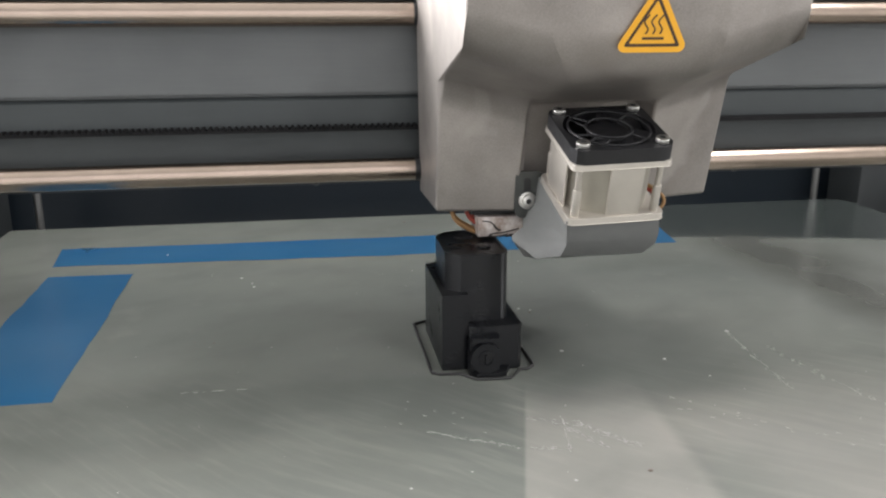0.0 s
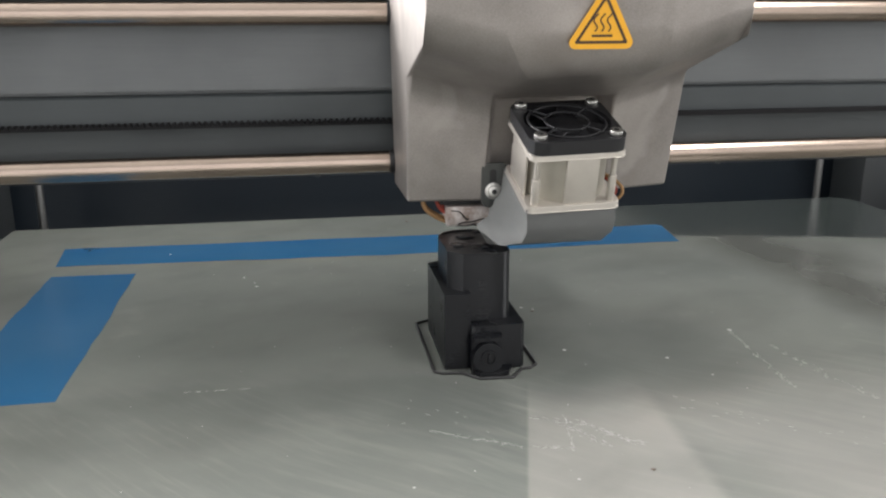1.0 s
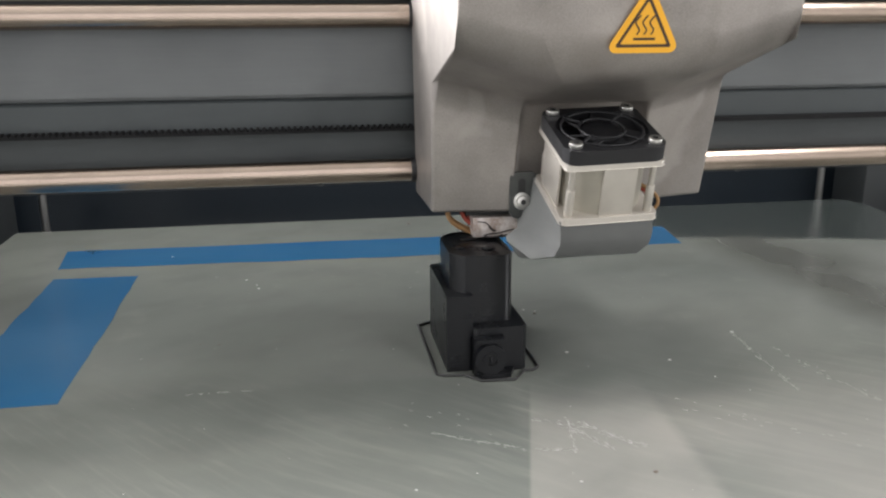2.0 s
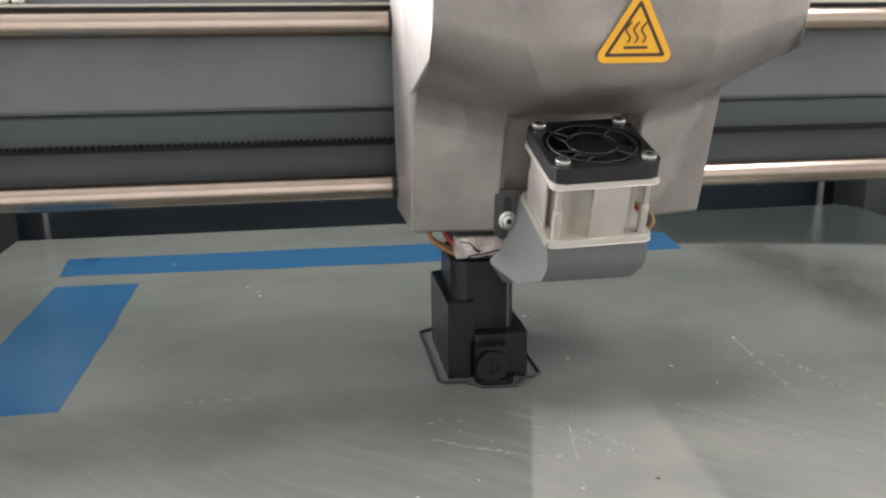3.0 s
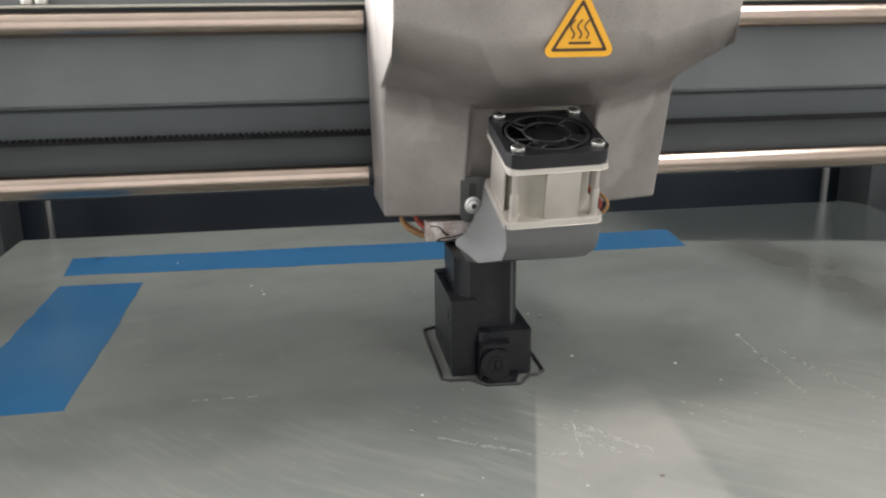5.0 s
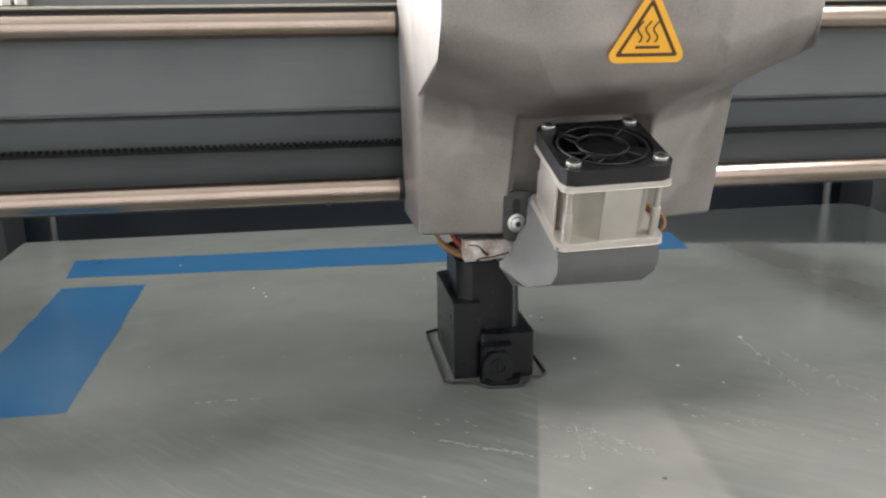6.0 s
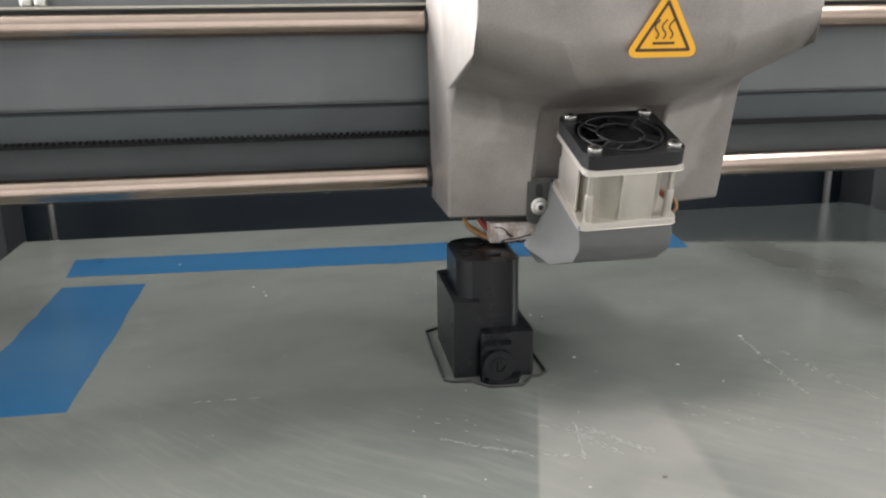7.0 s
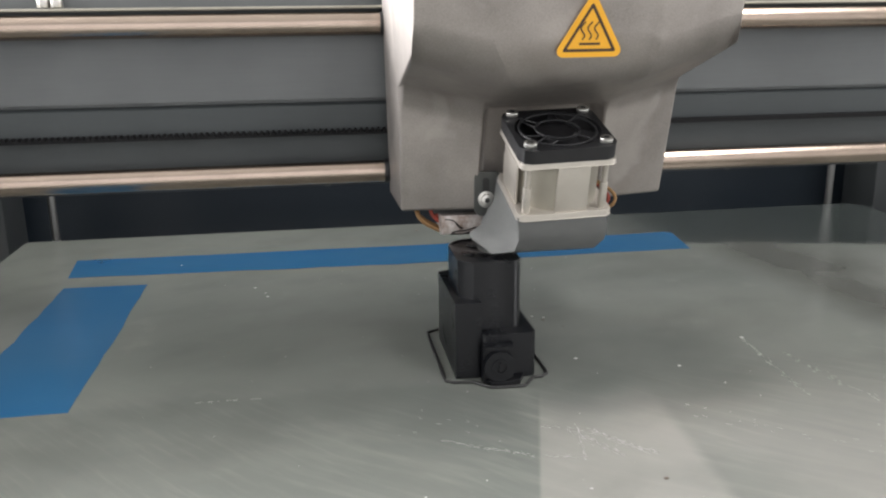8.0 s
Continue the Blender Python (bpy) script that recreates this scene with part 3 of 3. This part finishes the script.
def build_sticker():
    """Hot-surface warning triangle on the sloping front cover."""
    s = part("warning_sticker", prism(bmesh.new(), tri(13.9, 2.4), 0, 0.15), YELLOW, head, "yellow triangular hot-surface warning sticker")
    s.matrix_local = Matrix.Translation(Vector((72.3, up_y(145.0) - 0.35, 145.0)) * MM) @ pose(0, 0, 0, 90 + 12.4)
    bm = bmesh.new()
    o, i = tri(11.6, 0.6), tri(9.7, 0.3)
    vo = [bm.verts.new((x * MM, y * MM, 0.22 * MM)) for x, y in o]
    vi = [bm.verts.new((x * MM, y * MM, 0.22 * MM)) for x, y in i]
    for k in range(len(o)):
        j = (k + 1) % len(o)
        bm.faces.new((vo[k], vo[j], vi[j], vi[k]))
    part("border", bm, INK, s, "dark triangular border")
    part("bar", B(-4.0, 4.0, -3.6, -2.7, 0.16, 0.24), INK, s)
    for x in (-2.6, 0.0, 2.6):
        pts = [(x - 0.4 + 0.9 * math.sin(k * 1.05), -1.6 + 0.95 * k, 0.2) for k in range(8)]
        tube("heat_wave", pts, 0.28, INK, s)


def tri(r, c, seg=5):
    """Outline of a triangle with rounded corners; r: centre to corner, c: corner radius."""
    out = []
    for k in range(3):
        a = radians(-150 + 120 * k)
        cx, cy = (r - 2 * c + c) * math.cos(a), (r - 2 * c + c) * math.sin(a)
        for i in range(seg + 1):
            b = a + radians(-60 + 120 * i / seg)
            out.append((cx + c * math.cos(b), cy + c * math.sin(b)))
    return out


build_sticker()


FAN = pose(0.0709, -0.0096, 0.1084, 16.7, -1.6, 0.7)


def build_fan():
    """Cooling fan in a cast frame, leaning with the head; local z is its axis."""
    f = part("fan_cover", fan_cover(), BLACK, head, "black plastic fan guard", bevel=0.3)
    f.matrix_local = FAN
    hub = bmesh.new()
    rod(hub, "z", (0, 0, -5.4), 8.5, 4, 28)
    part("hub", hub, BLACK, f, bevel=0.5)
    for k in range(7):
        bl = B(8, 17.5, -3.2, 3.2, -5.6, -5.0)
        ob = part("blade", bl, BLACK, f)
        ob.matrix_local = Matrix.Rotation(k * math.tau / 7 + 0.3, 4, "Z") @ Matrix.Rotation(radians(28), 4, "X")
    part("floor", B(-18, 18, -18, 18, -8.3, -7.7), BLACK, f)
    for r in (16.6, 9.4):
        ptsr = [(r * math.cos(a), r * math.sin(a), -2.3) for a in [i * math.tau / 24 for i in range(24)]]
        tube("guard_ring", ptsr, 0.5, BLACK, f, closed=True, seg=3)
    for a in (45, 225, 135, 315):
        c, s = math.cos(radians(a)), math.sin(radians(a))
        tube("guard_spoke", [(8 * c, 8 * s, -2.3), (14 * c, 14 * s, -2.3), (21 * c, 21 * s, -2.3)], 0.42, BLACK, f)
    for x in (-16, 16):
        for y in (-16, 16):
            socket_screw("screw", (x, y, -2.0), 2.75, 2.0, f)
    fr = part("fan_frame", frame_shell(), ALU, head, "cast aluminium fan frame with corner posts", bevel=0.35)
    fr.matrix_local = FAN
    # darker than the frame: the shade of the pockets is in the barrel's colour
    part("barrel", rod(bmesh.new(), "z", (0, 0, -21.0), 18.7, 21.4, 64), ALU_DULL, fr, "round fan barrel of dull aluminium in a shaded tone")
    for x in (-16.6, 16.6):
        for y in (-17.2, 17.2):
            part("post", rod(bmesh.new(), "z", (x, y, -21.0), 1.25, 21.4, 18), ALU, fr, "round corner post")
            part("clip", rod(bmesh.new(), "z", (x, y, -25.9), 1.75, 11.5, 12), ALU, fr, "clip sleeve on the post", bevel=0.2)


def fan_cover():
    """A square guard with a round opening."""
    bm = bmesh.new()
    n = 48
    sq, ci = [], []
    for i in range(n):
        a = i * math.tau / n + math.pi / 4
        c, s = math.cos(a), math.sin(a)
        k = min(20.6 / max(abs(c), abs(s)), 26.9)
        sq.append((k * c, k * s))
        ci.append((18.4 * c, 18.4 * s))
    def ringv(pts, z):
        return [bm.verts.new((x * MM, y * MM, z * MM)) for x, y in pts]
    st, sb, ct, cb = ringv(sq, -2.0), ringv(sq, -8.0), ringv(ci, -2.0), ringv(ci, -7.6)
    for i in range(n):
        j = (i + 1) % n
        bm.faces.new((st[i], st[j], ct[j], ct[i]))
        bm.faces.new((st[i], st[j], sb[j], sb[i]))
        bm.faces.new((ct[i], ct[j], cb[j], cb[i]))
        bm.faces.new((sb[i], sb[j], cb[j], cb[i]))
    return bm


def frame_shell():
    bm = bmesh.new()
    prism(bm, rounded(-20.4, 20.4, -20.4, 20.4, (3, 3, 3, 3), 4), -10.4, -8.1)
    prism(bm, rounded(-20.4, 20.4, -20.4, 20.4, (3, 3, 3, 3), 4), -34.4, -31.6)
    for y in (-19.0, 19.0):
        box(bm, -4.5, 9.5, y - 0.5, y + 0.5, -31.7, -10.3)
    box(bm, -19.4, -18.4, -9.5, 12.0, -31.7, -10.3)
    return bm


build_fan()


def build_duct():
    """Elbow under the fan: a box section whose one flank flares out in a hollow curve towards the nozzle."""
    bm = bmesh.new()
    V = lambda p: bm.verts.new(Vector(p) * MM)
    # front edge of the flank, its flared rim, and the far flank, from top to bottom
    ridge = [V(p) for p in ((51.8, -18.6, 70.5), (52.4, -17.6, 65), (52.6, -17.0, 62.5), (52.8, -16, 60), (52.4, -10, 53.8))]
    rim = [V(p) for p in ((51.6, 18, 81), (50.0, 15, 72.5), (45.5, 12, 65.8), (42.0, 12, 61.4), (36.2, 8, 58.7))]
    back = [V(p) for p in ((52, 33, 81), (51, 36, 72.5), (49, 36, 65.8), (48, 36, 61.4), (47, 30, 56.5))]
    far = [V(p) for p in ((90.4, -18.8, 70.5), (91.6, -17.0, 65), (91.8, -15.6, 62), (91.4, -14, 58.4), (88.0, -10, 53.5))]
    hind = [V(p) for p in ((90, 18, 81), (90, 18, 72), (90, 18, 65), (90, 17, 60), (88, 16, 55))]
    tip, toe, heel = V((35.4, 4, 57.8)), V((38.5, -4.6, 52.9)), V((43.4, -6.2, 52.1))
    for i in range(4):
        j = i + 1
        if i < 3:
            bm.faces.new((ridge[i], ridge[j], rim[j], rim[i]))
        for p, q in ((rim, back), (far, ridge), (hind, far), (back, hind)):
            bm.faces.new((p[i], p[j], q[j], q[i]))
    bm.faces.new((ridge[3], ridge[4], heel, toe, tip, rim[4], rim[3]))
    bm.faces.new((heel, ridge[4], far[4], hind[4], back[4], rim[4], tip, toe))
    bm.faces.new((ridge[0], rim[0], back[0], hind[0], far[0]))
    part("air_duct", bm, DUCT, head, "grey printed plastic air duct", bevel=0.9, seg=3)


build_duct()


def build_bracket():
    ob = part("bracket", prism(bmesh.new(), rounded(41.2, 53.4, 62.6, 83.4, (3.4, 3.4, 2.6, 2.6), 5), 0, 2.0, "xzy"), STEEL_DARK, head,
              "dark slotted adjusting bracket", bevel=0.5)
    ob.matrix_local = Matrix.Translation((0, 0.0232, 0))
    # thin dark plate in place of the shade inside the opening
    part("slot", prism(bmesh.new(), rounded(45.0, 48.2, 67, 80.6, (1.5, 1.5, 1.5, 1.5), 4), -0.12, 0.0, "xzy"), SOCKET, ob, "slot drawn as a thin dark plate")
    socket_screw("screw", (46.6, -0.9, 70.6), 2.7, 2.4, ob, Matrix.Rotation(radians(90), 4, "X"), washer=3.9)


build_bracket()


def build_hotend():
    part("heater_block", B(26.8, 58.0, 34.0, 48.0, 51.7, 61.0), BLOCK, head, "scorched aluminium heater block", bevel=0.5)
    part("insulator", B(24, 60, 37, 62, 61.6, 64.0), SOCKET, head, "dark underside plate")
    bm = bmesh.new()
    rod(bm, "z", (40, 41, 51.5), 3.0, 0.8, 6)
    part("nozzle", rod(bm, "z", (40, 41, 51.05), 0.5, 0.4, 16, 2.4), BRASS, head, "brass nozzle")
    r = random.Random(9)
    bm = bmesh.new()
    for i in range(52):
        x = 31 + 18 * r.random() ** 0.8
        m = Matrix.Translation(Vector((x, 33.9 + r.uniform(-0.3, 1.5), 51.8 + r.uniform(-0.4, 0.9) * (0.4 + (x - 31) / 18))) * MM)
        bmesh.ops.create_icosphere(bm, subdivisions=1, radius=r.uniform(0.3, 0.9) * MM, matrix=m @ Matrix.Diagonal((r.uniform(1, 2.6), 1, 0.6, 1)))
    part("residue", bm, SOOT, head, "burnt black plastic residue")
    for pts, w in (([(28.8, 33.8, 59.2), (31.4, 33.8, 59.0), (33.2, 33.8, 58.4), (34.4, 33.8, 56.8), (36.6, 33.8, 54.6)], 0.28),
                   ([(34.2, 33.8, 57.0), (35.4, 33.8, 55.4), (36.8, 33.8, 54.4), (37.4, 33.8, 54.9)], 0.45),
                   ([(32.0, 33.8, 52.6), (35.0, 33.8, 53.4), (38.0, 33.8, 53.2), (42.0, 33.8, 54.2), (46.0, 33.8, 55.0)], 0.32)):
        tube("crack", pts, w, SOOT, head, "black burnt filament strand")
    tube("sensor_cable", [(16.2, 44.0, 64.6), (16.4, 42.0, 60.6), (18.8, 41.0, 57.3), (22.4, 40.5, 55.0), (26.0, 40.5, 53.1), (29.7, 41.0, 51.7)], 1.15, SLEEVE, head, "tan braided sensor cable")
    tube("sensor_cable", [(15.8, 48.0, 65.2), (16.2, 46.0, 61.0), (19.3, 44.0, 57.9), (23.4, 43.0, 55.4), (27.1, 42.5, 53.8), (29.7, 42.5, 52.7)], 0.8, SLEEVE, head, "tan braided sensor cable")
    tube("heater_wire", [(22.4, 42.0, 64.1), (23.5, 42.0, 60.8), (25.5, 41.5, 57.8), (29.0, 41.0, 55.8)], 1.1, REDWIRE, head, "red heater wire")
    tube("heater_wire", [(24.7, 44.0, 64.1), (25.5, 44.0, 61.5), (26.8, 43.0, 58.7), (29.2, 42.0, 55.0)], 1.1, REDWIRE, head, "red heater wire")
    tube("fan_cable", [(95, 8, 67.4), (99.5, 5, 67.4), (103, 4, 71.5), (101.5, 6, 76), (96, 12, 79)], 0.8, SLEEVE, head, "tan fan cable loop")
    tube("fan_cable", [(95, 9, 67.4), (98, 7, 68.4), (100.5, 6, 72), (99, 8, 75.5), (95.5, 13, 78)], 0.8, REDWIRE, head, "reddish fan cable loop")


build_hotend()

for ob in (head, gantry, belt):
    ob.rotation_mode = "QUATERNION"


def motions():
    """Print head: along x on the rails and with the gantry along y (seconds, x, y in millimetres)."""
    rows = (
        (0, -0.0, -0.0), (0.1, 0.5, 5.4), (0.2, 0.7, 9.9), (0.3, 0.5, 13.4), (0.4, -0.3, 16.2), (0.5, -2.0, 18.5), (0.6, -5.3, 19.2), (0.7, -9.1,
        19.2), (0.8, -12.4, 19.4), (0.9, -13.5, 20.4), (1, -11.8, 21.3), (1.1, -9.3, 18.3), (1.2, -7.0, 15.3), (1.3, -5.4, 11.9), (1.4, -4.8, 8.6),
        (1.5, -4.5, 6.4), (1.6, -3.7, 6.7), (1.7, -1.3, 8.9), (2.8, -16.0, -29.6), (2.9, -15.6, -26.5), (3, -16.4, -21.8), (3.1, -19.0, -14.0), (3.2,
        -21.9, -6.0), (3.3, -24.6, 1.8), (3.4, -26.9, 7.9), (3.5, -28.4, 10.5), (3.6, -28.1, 12.8), (3.7, -27.3, 15.7), (3.8, -25.8, 18.4), (3.9,
        -23.2, 20.5), (4, -20.0, 22.5), (4.1, -19.0, 23.7), (4.2, -20.5, 23.3), (4.3, -23.4, 21.8), (4.4, -26.2, 19.1), (4.5, -28.0, 16.2), (4.6,
        -27.9, 15.8), (4.7, -27.6, 15.1), (5.8, -23.6, -24.9), (5.9, -19.9, -25.8), (6, -16.1, -26.5), (6.1, -12.1, -25.9), (6.2, -8.3, -25.0), (6.3,
        -4.8, -23.6), (6.4, -2.0, -21.4), (6.5, -0.0, -18.3), (6.6, 0.5, -14.5), (6.7, 0.7, -10.7), (6.8, 0.9, -6.6), (6.9, 1.0, -2.7), (7, 0.7, 0.6),
        (7.1, 0.9, 5.1), (7.2, 1.0, 9.0), (7.3, 0.9, 12.2), (7.4, 0.1, 15.4), (7.5, -1.6, 18.6), (7.6, -4.0, 22.4), (7.7, -7.3, 24.4), (7.8, -11.3,
        24.4), (7.9, -15.3, 23.8), (8, -19.4, 23.2))
    walk(head, [(t, pose(x * MM, y * MM, 0)) for t, x, y in rows])
    walk(belt, [(t, pose(x * MM, y * MM, 0)) for t, x, y in rows])
    walk(gantry, [(t, pose(0, y * MM, 0)) for t, x, y in rows])


motions()
